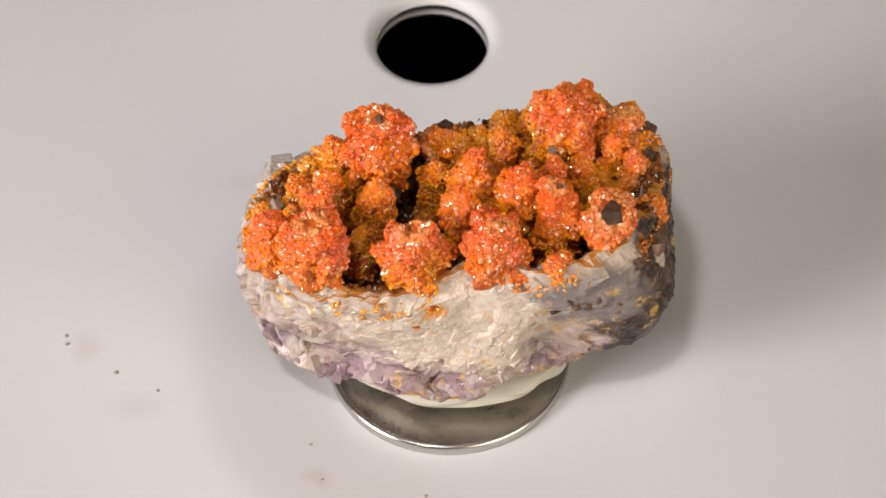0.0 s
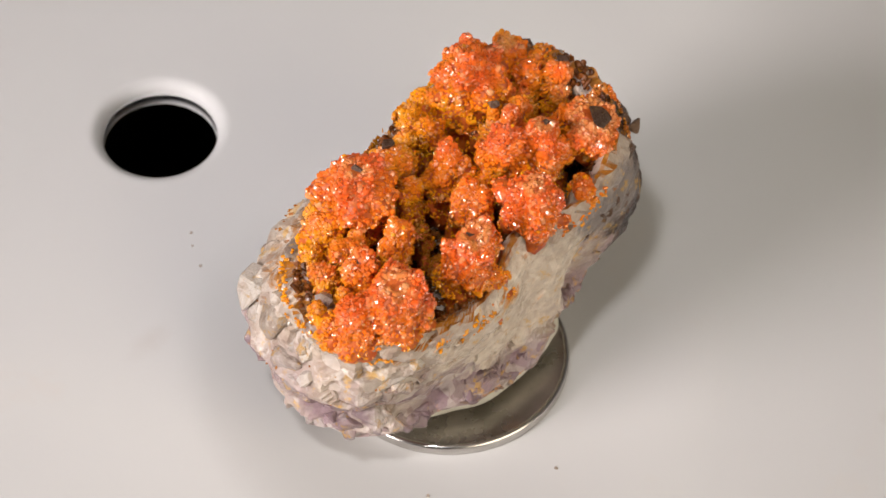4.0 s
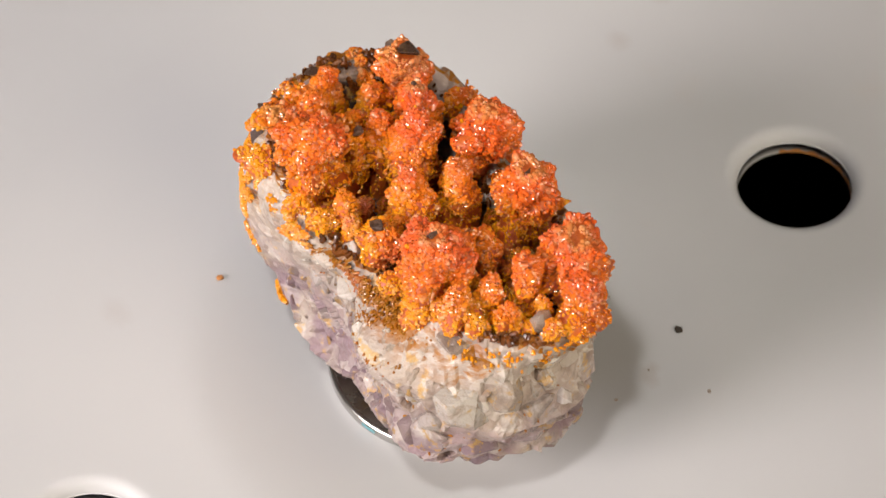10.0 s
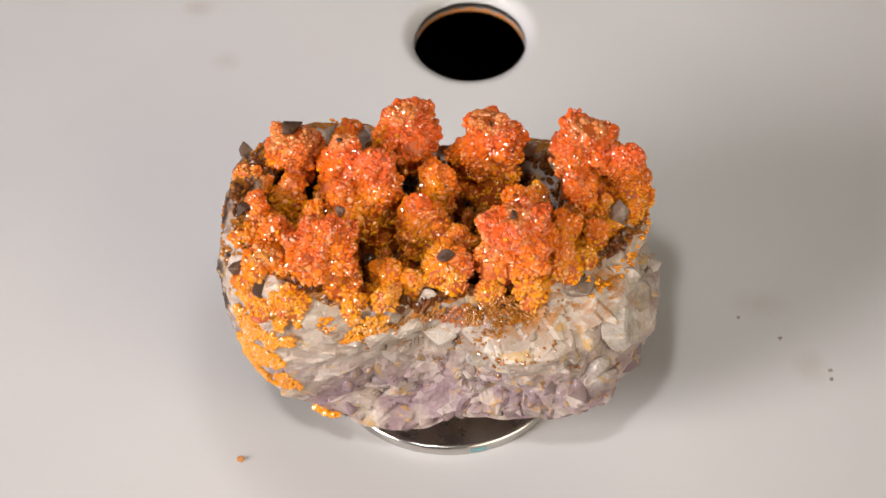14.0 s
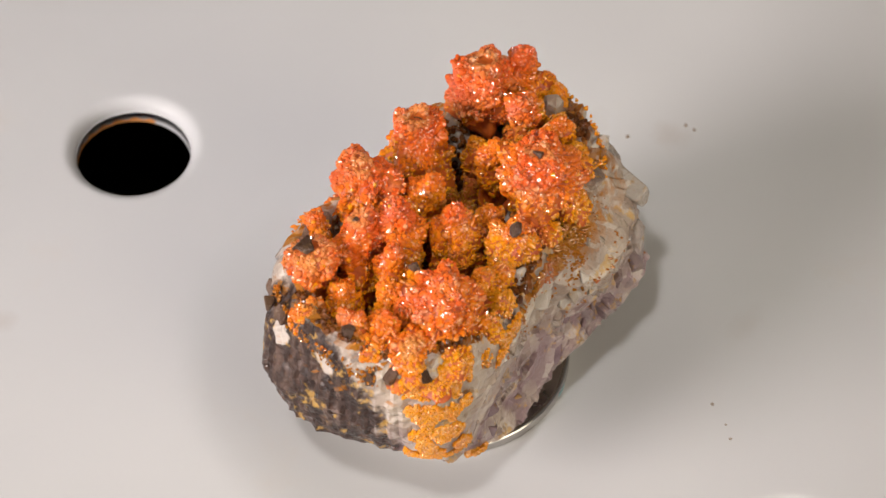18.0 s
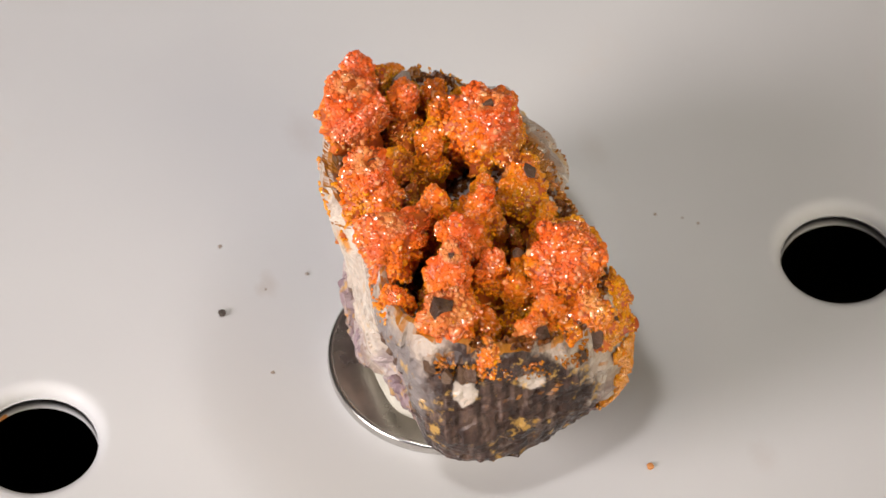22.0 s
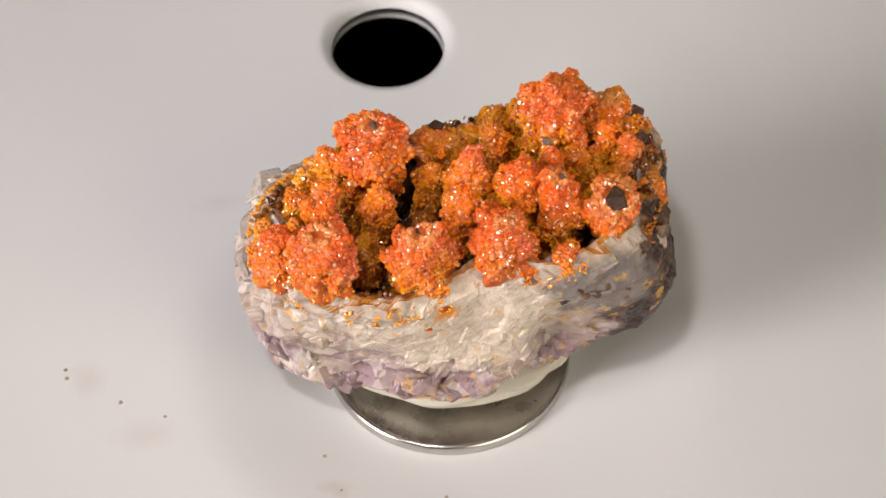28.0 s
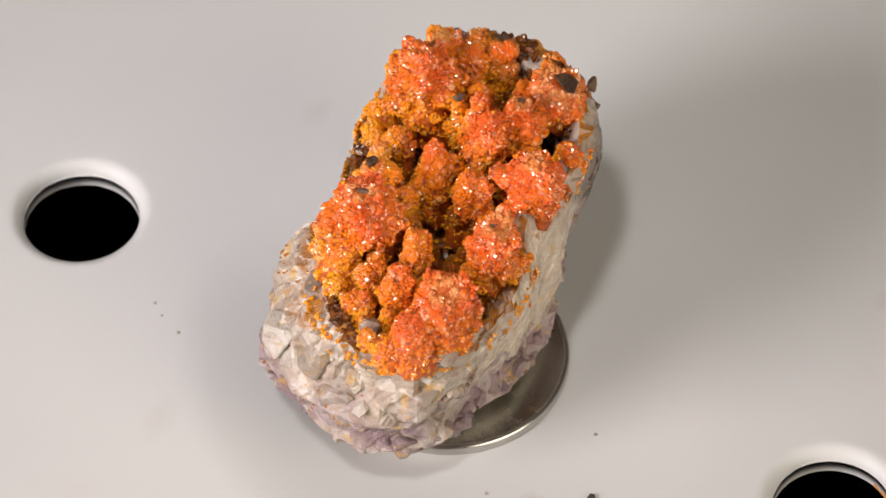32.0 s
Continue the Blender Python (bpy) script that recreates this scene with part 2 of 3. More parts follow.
def lathe(profile, steps=96):
    """Vertices and faces of a profile (radius, height) turned about z."""
    verts = [(r * math.cos(2 * math.pi * i / steps), r * math.sin(2 * math.pi * i / steps), z) for r, z in profile for i in range(steps)]
    faces = [(k * steps + i, k * steps + (i + 1) % steps, (k + 1) * steps + (i + 1) % steps, (k + 1) * steps + i) for k in range(len(profile) - 1) for i in range(steps)]
    return verts, faces


# ---- room and table ----
def box(x0, x1, y0, y1, z0, z1):
    bm = bmesh.new()
    bmesh.ops.create_cube(bm, size=1, matrix=Matrix.LocRotScale(((x0 + x1) / 2, (y0 + y1) / 2, (z0 + z1) / 2), None, (x1 - x0, y1 - y0, z1 - z0)))
    return bm


for name, b in (("floor", (-1500, 1500, -1500, 1500, -780, -760)), ("ceiling", (-1500, 1500, -1500, 1500, 1300, 1320)),
                ("wall_north", (-1500, 1500, 1500, 1520, -760, 1300)), ("wall_south", (-1500, 1500, -1520, -1500, -760, 1300)),
                ("wall_east", (1500, 1520, -1500, 1500, -760, 1300)), ("wall_west", (-1520, -1500, -1500, 1500, -760, 1300))):
    tagged(part(name, box(*b), WALL), "plain painted " + name.split("_")[0] + " of the room", name.split("_")[0], kind="structure")

table = tagged(new("table"), "brown wooden table under the white plate", "table")
part("tabletop", box(-450, 450, -450, 450, -57, -31), WOOD, table)
for x in (-400, 400):
    for y in (-400, 400):
        part("leg", box(x - 25, x + 25, y - 25, y + 25, -760, -57), WOOD, table)

# ---- plate ----
HOLES = ((-1.95, 47.2), (0.6, -47.7))
HOLE_R, FILLET, THICK = 6.75, 1.7, 3.4


def dish(r):
    """Height of the plate's face at a radius: flat under the stand, then a shallow rising cone."""
    if r < 13:
        return 0.0
    if r < 30:
        u = (r - 13) / 17
        return 2.45 * u * u * (3 - 2 * u) * 0.5 + 1.225 * u
    return 2.45 - 0.02 * (r - 30) if r < 55 else 1.95 + 0.02 * (r - 55)


def plate_mesh():
    from mathutils import geometry
    pts = [Vector((0, 0))]
    for r in [2 + 2.0 * k for k in range(47)] + [96]:
        n = max(12, int(r * 2.2))
        for i in range(n):
            p = Vector((r * math.cos(2 * math.pi * i / n), r * math.sin(2 * math.pi * i / n)))
            if all((p - Vector(h)).length > HOLE_R + FILLET + 1.6 for h in HOLES):
                pts.append(p)
    rims = []
    for h in HOLES:
        for e in (0, 0.05, 0.15, 0.3, 0.5, 0.75, 1.0, 1.3, 1.65, 2.0, 2.5, 3.1):
            if e == 0:
                rims.append(len(pts))
            for i in range(72):
                a = 2 * math.pi * i / 72
                pts.append(Vector((h[0] + (HOLE_R + e) * math.cos(a), h[1] + (HOLE_R + e) * math.sin(a))))
    co, _, tris, *_ = geometry.delaunay_2d_cdt(pts, [], [], 0, 1e-6, True)
    verts = []
    for p in co:
        z = dish(p.length)
        for h in HOLES:
            e = (p - Vector(h)).length - HOLE_R
            if e < FILLET:
                z -= FILLET - math.sqrt(max(0.0, FILLET ** 2 - (FILLET - max(e, 0)) ** 2))
        verts.append((p.x, p.y, z))
    faces = []
    for t in tris:
        m = (co[t[0]] + co[t[1]] + co[t[2]]) / 3
        if all((m - Vector(h)).length > HOLE_R * 0.995 for h in HOLES):
            faces.append(t if (co[t[1]] - co[t[0]]).cross(co[t[2]] - co[t[0]]) > 0 else t[::-1])
    for start in rims:
        low = len(verts)
        for i in range(72):
            x, y, z = verts[start + i]
            verts.append((x, y, dish(46.7) - THICK))
        for i in range(72):
            j = (i + 1) % 72
            faces.append((start + i, low + i, low + j, start + j))
    # underside, outer lip and foot
    n0 = len(verts)
    prof = [(96, dish(96)), (97, dish(96) - 0.5), (97.3, dish(96) - 1.6), (96, dish(96) - 3.2), (86, dish(86) - 3.4), (85, -31), (80, -31), (79, dish(79) - 3.4), (58, dish(58) - 3.3)]
    v, f = lathe(prof, 120)
    verts += v
    faces += [tuple(i + n0 for i in q) for q in f]
    return verts, faces


plate = smooth(part("plate", plate_mesh(), GLAZE))
tagged(plate, "glossy white glazed plate with two round drain holes", "plate")


def crumb(size, seed):
    """A small crumb of dirt: a squashed, uneven lump."""
    rng = random.Random(seed)
    bm = bmesh.new()
    bmesh.ops.create_icosphere(bm, subdivisions=2, radius=1)
    for v in bm.verts:
        v.co *= size * (0.7 + 0.6 * rng.random())
        v.co.z *= 0.5
    return bm


def on_plate(bm, x, y, up=0.0):
    bmesh.ops.translate(bm, vec=(x, y, dish(math.hypot(x, y)) + up), verts=bm.verts)
    return bm


part("crumb", on_plate(crumb(0.5, 1), -11.4, -23.7, 0.2), SOOT, plate, "dark crumb of dirt")
part("crumb", on_plate(crumb(0.42, 2), 22.0, 17.4, 0.15), RUST, plate, "orange crumb of dirt")
for k, (x, y, s) in enumerate(((-2.5, -19.9, 0.22), (-15.4, -12.8, 0.22), (-20.7, -21.8, 0.25), (-10.0, 32.6, 0.18), (-12.5, 28.1, 0.2), (-11.2, 31.0, 0.15), (-37.5, -3.7, 0.25), (-43.4, 1.7, 0.22), (-43.3, 0.5, 0.25), (-32.7, -6.3, 0.2), (-14.0, -18.0, 0.15))):
    part("speck", on_plate(crumb(s, 10 + k), x, y, 0.05), SMEAR, plate)

for hx, hy in HOLES[1:]:
    out = math.atan2(hy, hx)
    v, f = [], []
    for i in range(41):
        a = out + math.radians(-70 + 3.5 * i)
        for rr, z in ((HOLE_R - 0.03, dish(46.7) - THICK), (HOLE_R - 0.03, dish(46.7) - THICK + 0.55 + 0.2 * math.sin(i * 1.3)), (HOLE_R + 0.2, dish(46.7) - THICK)):
            v.append((hx + rr * math.cos(a), hy + rr * math.sin(a), z))
    for i in range(40):
        f += [(3 * i, 3 * i + 3, 3 * i + 4, 3 * i + 1), (3 * i + 2, 3 * i + 5, 3 * i + 3, 3 * i)]
    part("rust_film", (v, f), RUST, plate, "brown rust film inside the drain hole")

# ---- stand ----
stand = tagged(new("metal_disc"), "polished nickel-plated metal disc lying on the plate", "disc")
smooth(part("disc_face", lathe([(0.01, 1.45), (6, 1.45), (12.65, 1.45), (13.05, 1.45), (13.15, 1.45)], 128), FACE, stand, "darker, rougher top face"))
smooth(part("disc_rim", lathe([(13.10, 1.4), (13.15, 1.47), (13.35, 1.5), (13.60, 1.42), (13.71, 1.25), (13.75, 1.1), (13.75, 0.4), (13.71, 0.2), (13.50, 0.03), (13.05, 0.0), (12.35, 0.0), (0.01, 0.0)], 128), STEEL, stand, "bright rounded rim"))
v, f = [], []
for i in range(9):
    a = math.radians(104 + 1.0 * i)
    for r, z in ((13.77, 1.0), (13.78, 0.8), (13.77, 0.45)):
        v.append((r * math.cos(a), r * math.sin(a), z + (0.02 if i % 2 else 0.05)))
for i in range(8):
    f += [(3 * i, 3 * i + 1, 3 * i + 4, 3 * i + 3), (3 * i + 1, 3 * i + 2, 3 * i + 5, 3 * i + 4)]
part("paint_mark", (v, f), TEAL, stand, "small smear of teal paint")


def putty_mesh():
    bm = bmesh.new()
    bmesh.ops.create_icosphere(bm, subdivisions=5, radius=1)
    for v in bm.verts:
        d = v.co.copy()
        k = (1 - abs(d.z) ** 3) ** (1 / 3)
        k = max(k, 0.05) / max(math.hypot(d.x, d.y), 1e-4)
        w = 1 + 0.10 * noise.noise(d * 2.2)
        v.co = Vector((1.0 + 12.5 * d.x * k * w, -1.2 + 8.2 * d.y * k * w, 4.2 + 2.6 * d.z))
        if v.co.z > 4:
            v.co.x += (v.co.z - 4) * 0.8
    return bm


putty = smooth(part("putty", putty_mesh(), PUTTY))
tagged(putty, "cream putty wedge between the metal disc and the stone", "putty")

# ---- mineral specimen ----
specimen = tagged(new("mineral_specimen"), "quartz rock crusted with knobs of glossy orange-red crystals", "mineral")
for material in (QUARTZ, LILAC, CLEAR, SMOKY):
    material.node_tree.nodes["Texture Coordinate"].object = specimen
CENTRE = (0.5, 0.5)
# Every 20 degrees: heights of the foot and of the rim over the dish, and outline radii at five levels between them.
FOOT_Z = (6.8, 7.7, 6.0, 4.2, 2.5, 5.6, 6.3, 6.6, 7.4, 6.7, 6.1, 5.6, 5.8, 4.5, 4.5, 6.1, 7.5, 6.2)
RIM_Z = (27.6, 27.1, 25.6, 23.1, 22.6, 23.1, 22.6, 23.1, 23.6, 23.6, 23.6, 23.1, 23.1, 23.6, 24.1, 25.6, 26.1, 27.1)
RING_FOOT = (19.9, 20.4, 19.3, 17.2, 14.5, 14.2, 16.6, 20.2, 21.9, 22.8, 21.1, 15.3, 13.7, 12.2, 12.0, 11.8, 14.5, 16.7)
RING_LOW = (23.7, 22.6, 21.8, 14.7, 12.9, 12.8, 14.2, 22.4, 22.5, 22.4, 18.3, 13.9, 12.1, 10.7, 11.3, 12.5, 12.5, 21.7)
RING_MID = (24.5, 24.6, 23.3, 15.6, 12.4, 12.6, 16.0, 20.5, 23.9, 24.1, 20.9, 15.5, 12.6, 11.1, 11.3, 13.0, 13.8, 23.6)
RING_HIGH = (23.2, 25.1, 23.2, 16.9, 12.8, 12.4, 17.7, 20.3, 22.5, 21.0, 20.8, 17.3, 14.1, 12.0, 11.2, 13.1, 17.1, 22.9)
RING_RIM = (23.6, 23.9, 21.1, 16.9, 13.7, 12.2, 12.5, 13.8, 19.1, 22.4, 21.6, 18.3, 15.1, 12.1, 10.7, 12.7, 17.3, 21.2)
LEVELS = ((0.0, RING_FOOT), (0.18, RING_LOW), (0.42, RING_MID), (0.72, RING_HIGH), (1.0, RING_RIM))


def spline(p0, p1, p2, p3, u):
    return 0.5 * (2 * p1 + (p2 - p0) * u + (2 * p0 - 5 * p1 + 4 * p2 - p3) * u * u + (3 * p1 - p0 - 3 * p2 + p3) * u ** 3)


def ring_radius(ring, a):
    k = (a / (2 * math.pi) * 18) % 18
    i, u = int(k), k % 1
    return spline(ring[i - 1], ring[i], ring[(i + 1) % 18], ring[(i + 2) % 18], u)


def side_radius(z, a):
    """Outline radius of the stone at a height and an angle."""
    foot, rim = ring_radius(FOOT_Z, a), ring_radius(RIM_Z, a)
    u = min(1.0, max(0.0, (z - foot) / (rim - foot)))
    for (u0, r0), (u1, r1) in zip(LEVELS, LEVELS[1:]):
        if u <= u1:
            w = (u - u0) / (u1 - u0)
            return ring_radius(r0, a) * (1 - w) + ring_radius(r1, a) * w


def rim_rise(a):
    """Height of the rim over the middle level of 22."""
    return ring_radius(RIM_Z, a) - 22.0


def top_height(x, y):
    """Bed between the knobs: low in the middle, with higher ends."""
    a = math.atan2(y - CENTRE[1], x - CENTRE[0])
    gap = ring_radius(RING_RIM, a) - math.hypot(x - CENTRE[0], y - CENTRE[1])
    u = min(1.0, max(0.0, (gap - 2.2) / 4.5))
    return 22.2 + rim_rise(a) * (1 - u) - 5.6 * u * u * (3 - 2 * u) + 1.5 * abs(x) / 20 * u + 1.0 * noise.noise(Vector((x * 0.18, y * 0.18, 3)))


CHIPS = np.random.RandomState(4)
SEEDS = np.stack([CHIPS.uniform(-26, 26, 3600), CHIPS.uniform(-18, 18, 3600), CHIPS.uniform(0, 26, 3600)], 1)
TILT = CHIPS.normal(0, 0.42, (3600, 3))
STEP = CHIPS.normal(0, 0.28, 3600)


def chipped(p, a):
    """Offset of a broken crystalline surface: flat facets, each with its own tilt, and upright ridges on the dark end."""
    d = ((SEEDS - p) ** 2).sum(1)
    k = int(d.argmin())
    q = Vector(p)
    if p[0] > 17:
        ridge = abs(noise.noise(Vector((a * 16.0, p[2] * 0.06, 2)))) + 0.5 * abs(noise.noise(Vector((a * 37.0, p[2] * 0.09, 5))))
        return 0.30 * (STEP[k] + float(TILT[k] @ (p - SEEDS[k]))) * 0.5 + 0.55 * (0.35 - ridge) + 0.25 * noise.noise(q * 1.3)
    rough = 0.30 if (-11 < p[0] < 14 and p[1] < -5 and p[2] > 11) else 0.62
    return rough * (STEP[k] + float(TILT[k] @ (p - SEEDS[k]))) * 0.6 + rough * (0.75 * noise.noise(q * 0.4) + 0.22 * noise.noise(q * 1.7))


def stone_mesh():
    steps, rows, tops, under = 320, 90, 30, 8
    verts, faces = [], []
    rays = [2 * math.pi * i / steps for i in range(steps)]
    for k in range(under):
        s = (k + 0.5) / under
        for a in rays:
            r, z = ring_radius(RING_FOOT, a) * s, 2.2 + (ring_radius(FOOT_Z, a) - 2.2) * s ** 2.5
            x, y = CENTRE[0] + r * math.cos(a), CENTRE[1] + r * math.sin(a)
            verts.append((x, y, z + LIFT + 0.6 * noise.noise(Vector((x * 0.4, y * 0.4, 1)))))
    for k in range(rows):
        u = k / (rows - 1)
        for a in rays:
            foot = ring_radius(FOOT_Z, a)
            z = foot + (22.0 + rim_rise(a) - foot) * u
            r = side_radius(z, a)
            x, y = CENTRE[0] + r * math.cos(a), CENTRE[1] + r * math.sin(a)
            r += chipped(np.array((x, y, z)), a) - 1.2 * max(0.0, 1 - u / 0.05) - 0.8 * max(0.0, (u - 0.93) / 0.07)
            verts.append((CENTRE[0] + r * math.cos(a), CENTRE[1] + r * math.sin(a), z + LIFT + 1.5 * u ** 6 * noise.noise(Vector((x * 0.3, y * 0.3, 0))) + 0.7 * (1 - u) ** 8 * noise.noise(Vector((x * 0.6, y * 0.6, 4)))))
    for k in range(1, tops + 1):
        s = 1 - k / tops
        for a in rays:
            r = (ring_radius(RING_RIM, a) - 0.8) * s
            x, y = CENTRE[0] + r * math.cos(a), CENTRE[1] + r * math.sin(a)
            edge = math.sin(min(1.0, k / 4) * math.pi / 2)
            verts.append((x, y, LIFT + 22.0 + rim_rise(a) + (top_height(x, y) - 22.0 - rim_rise(a)) * edge + 0.3 * math.sin(min(1.0, k / 3) * math.pi) + 0.5 * noise.noise(Vector((x, y, 9)))))
    for k in range(under + rows + tops - 1):
        for i in range(steps):
            j = (i + 1) % steps
            faces.append((k * steps + i, k * steps + j, (k + 1) * steps + j, (k + 1) * steps + i))
    base = len(verts)
    verts.append((CENTRE[0], CENTRE[1], 2.2 + LIFT))
    for i in range(steps):
        faces.append((base, (i + 1) % steps, i))
    return verts, faces


body = part("stone_body", stone_mesh(), STONE, specimen, "broken white, grey and lilac vein quartz")


# Crystals: hexagonal barrels, set on a surface in one mesh.
def barrel(slim):
    ring = lambda r, z: [(r * math.cos(math.pi / 3 * i), r * math.sin(math.pi / 3 * i), z) for i in range(6)]
    return np.array(ring(0.5, -0.7) + ring(0.5 * slim + 0.06, 0.10) + ring(0.40 * slim + 0.05, 0.40) + ring(0.20 * slim + 0.02, 0.56))


BARREL_FACES = [(i + k, (i + 1) % 6 + k, (i + 1) % 6 + 6 + k, i + 6 + k) for k in (0, 6, 12) for i in range(6)] + [(18, 19, 20, 21, 22, 23)]


def druse(places, normals, sizes, rng, lean=0.35, long=1.3):
    """Vertices and faces of many small crystals that stand on a surface."""
    verts, faces = [], []
    shapes = [barrel(1.0), barrel(0.75), barrel(0.9)]
    for k, (p, nrm, s) in enumerate(zip(places, normals, sizes)):
        d = nrm + rng.normal(0, lean, 3)
        d /= np.linalg.norm(d)
        side = np.cross(d, (0.3, 0.5, 0.8) if abs(d[2]) > 0.9 else (0, 0, 1))
        side /= np.linalg.norm(side)
        turn = rng.uniform(0, 6.28)
        u = side * math.cos(turn) + np.cross(d, side) * math.sin(turn)
        m = np.stack([u * s, np.cross(d, u) * s, d * s * long * rng.uniform(0.7, 1.3)])
        v = shapes[k % 3] @ m + p
        o = len(verts)
        verts += [tuple(q) for q in v]
        faces += [tuple(i + o for i in f) for f in BARREL_FACES]
    return verts, faces


def bevelled(ob):
    """Smooth feet, flat facets and ends that catch the light."""
    ob.data.polygons.foreach_set("use_smooth", [i % 19 < 6 for i in range(len(ob.data.polygons))])
    return ob


def knob_point(d, c, r, h, seed):
    """A point of a lumpy column with a rounded top and a spreading foot."""
    k = (1 - abs(d[2]) ** 2.3) ** (1 / 2.3) / max(math.hypot(d[0], d[1]), 1e-3)
    k *= 0.92 + 0.30 * max(0.0, -d[2] - 0.1)
    q = Vector((d[0] * k * r, d[1] * k * r, d[2] * h))
    off = Vector((seed * 3.1, seed * 1.7, 0))
    lobe = 0.5 - noise.voronoi(q * 0.40 + off)[0][0]
    lump = 1 + 0.42 * noise.noise(q * 0.26 + off) + 0.80 * lobe * min(1.0, 3.0 / r) + 0.34 * noise.noise(q * 0.8 + off)
    return (c[0] + q.x * lump, c[1] + q.y * lump, c[2] + q.z * (0.66 + 0.31 * lump))


def knob(x, y, top, r, foot=16.0, fine=0.43, name="crystal_knob", seed=0, label="", coat=CRYSTAL):
    """A knob of the crust: a lumpy stalk with a coat of small crystals, coarser towards its top."""
    h = (top - foot) / 2
    c = (x, y, foot + h + LIFT)
    bm = bmesh.new()
    bmesh.ops.create_icosphere(bm, subdivisions=4 if r > 2 else 3, radius=1)
    for v in bm.verts:
        v.co = knob_point(v.co, c, r, h, seed)
    stalk = smooth(part(name, bm, SHADED_CORE, specimen, label))
    rng = np.random.RandomState(100 + seed)
    count = int((2 * math.pi * r * (top - foot) + math.pi * r * r) / (fine * fine * 0.52))
    d = rng.normal(0, 1, (count, 3))
    d /= np.linalg.norm(d, axis=1)[:, None]
    # Coat thins out below, so the darker core stands in for shade in gaps.
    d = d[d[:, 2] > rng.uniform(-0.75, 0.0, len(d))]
    places = np.array([knob_point(v, c, r, h, seed) for v in d])
    bare = np.ones(len(d), bool)
    for tx, ty, tz, ts, *_ in TIPS:
        bare &= np.linalg.norm(places - np.array((tx, ty, tz + LIFT)), axis=1) > ts * 0.5
    places, d = places[bare], d[bare]
    normals = d * np.array((1 / r, 1 / r, 1 / h)) * r
    normals /= np.linalg.norm(normals, axis=1)[:, None]
    high = np.clip((places[:, 2] - 23.0) / 8.0, 0, 1)
    sizes = fine * (0.55 + 0.45 * high) * rng.uniform(0.65, 1.25, len(d)) * (1 + 0.6 * (rng.random_sample(len(d)) > 0.88))
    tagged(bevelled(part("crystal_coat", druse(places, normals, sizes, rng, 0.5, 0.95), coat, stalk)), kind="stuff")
    for k in range(min(len(d), int(2 + r * 1.6))):
        i = int(rng.randint(len(d)))
        if d[i, 2] < 0.0:
            continue
        one = part("crystal", PRISMS[k % 3], CRYSTAL, stalk)
        q = (Vector(normals[i]) + Vector(rng.normal(0, 0.3, 3))).to_track_quat("Z", "Y").to_matrix().to_4x4()
        big = fine * rng.uniform(1.0, 1.5)
        one.matrix_basis = Matrix.Translation(Vector(places[i]) * MM) @ q @ Matrix.Diagonal((big, big, big * 1.5, 1))
    return stalk


def prism_data(slim):
    data = bpy.data.meshes.new("crystal")
    data.from_pydata([tuple(v * MM) for v in barrel(slim)], [], BARREL_FACES)
    return data


PRISMS = [prism_data(1.0), prism_data(0.7), prism_data(0.85)]

# Bare quartz tips: place, size, kind, lean.
TIPS = ((-14.9, -7.0, 30.3, 1.9, "smoky", (-0.1, -0.3, 1)), (-4.1, -7.8, 30.3, 1.8, "smoky", (0, -0.3, 1)), (17.5, -5.4, 31.0, 3.1, "smoky", (0.35, -0.4, 1)),
        (-7.7, 6.6, 32.0, 1.8, "smoky", (-0.2, 0.3, 1)), (12.0, -2.9, 31.9, 1.0, "smoky", (0.1, -0.5, 1)), (-14.4, -1.2, 29.0, 1.2, "smoky", (-0.4, 0, 1)),
        (11.4, 4.7, 29.3, 1.5, "smoky", (0.1, 0.4, 1)), (-0.3, 9.2, 28.2, 1.9, "smoky", (0, 0.4, 1)), (19.2, 10.0, 27.0, 1.6, "smoky", (0.5, 0.2, 1)), (22.0, 4.6, 28.6, 1.9, "smoky", (0.6, 0.1, 1)), (6.8, 0.9, 28.4, 1.0, "smoky", (-0.5, 0.6, 0.6)))

KNOBS = [
    (-14.6, -7.0, 31.0, 4.0), (-4.0, -8.0, 31.0, 3.7), (17.3, -4.8, 31.0, 3.2), (-7.7, 6.4, 32.6, 4.1), (13.0, 9.8, 32.0, 4.4),
    (11.9, -2.8, 32.0, 2.9), (8.0, -0.5, 31.8, 3.1), (5.3, -7.7, 31.2, 3.7), (-14.3, -1.2, 29.4, 2.0),
]
KNOBS += [
    (-0.4, 8.2, 28.0, 2.9), (18.7, 10.4, 28.4, 3.5), (1.4, -1.9, 29.5, 2.4), (2.6, 3.1, 30.0, 2.8), (20.7, 3.5, 29.2, 2.5),
    (-19.3, -5.6, 29.4, 2.6), (-12.5, 6.7, 28.0, 2.3), (11.8, -8.9, 27.2, 1.8), (12.5, 11.5, 23.5, 2.2),
]
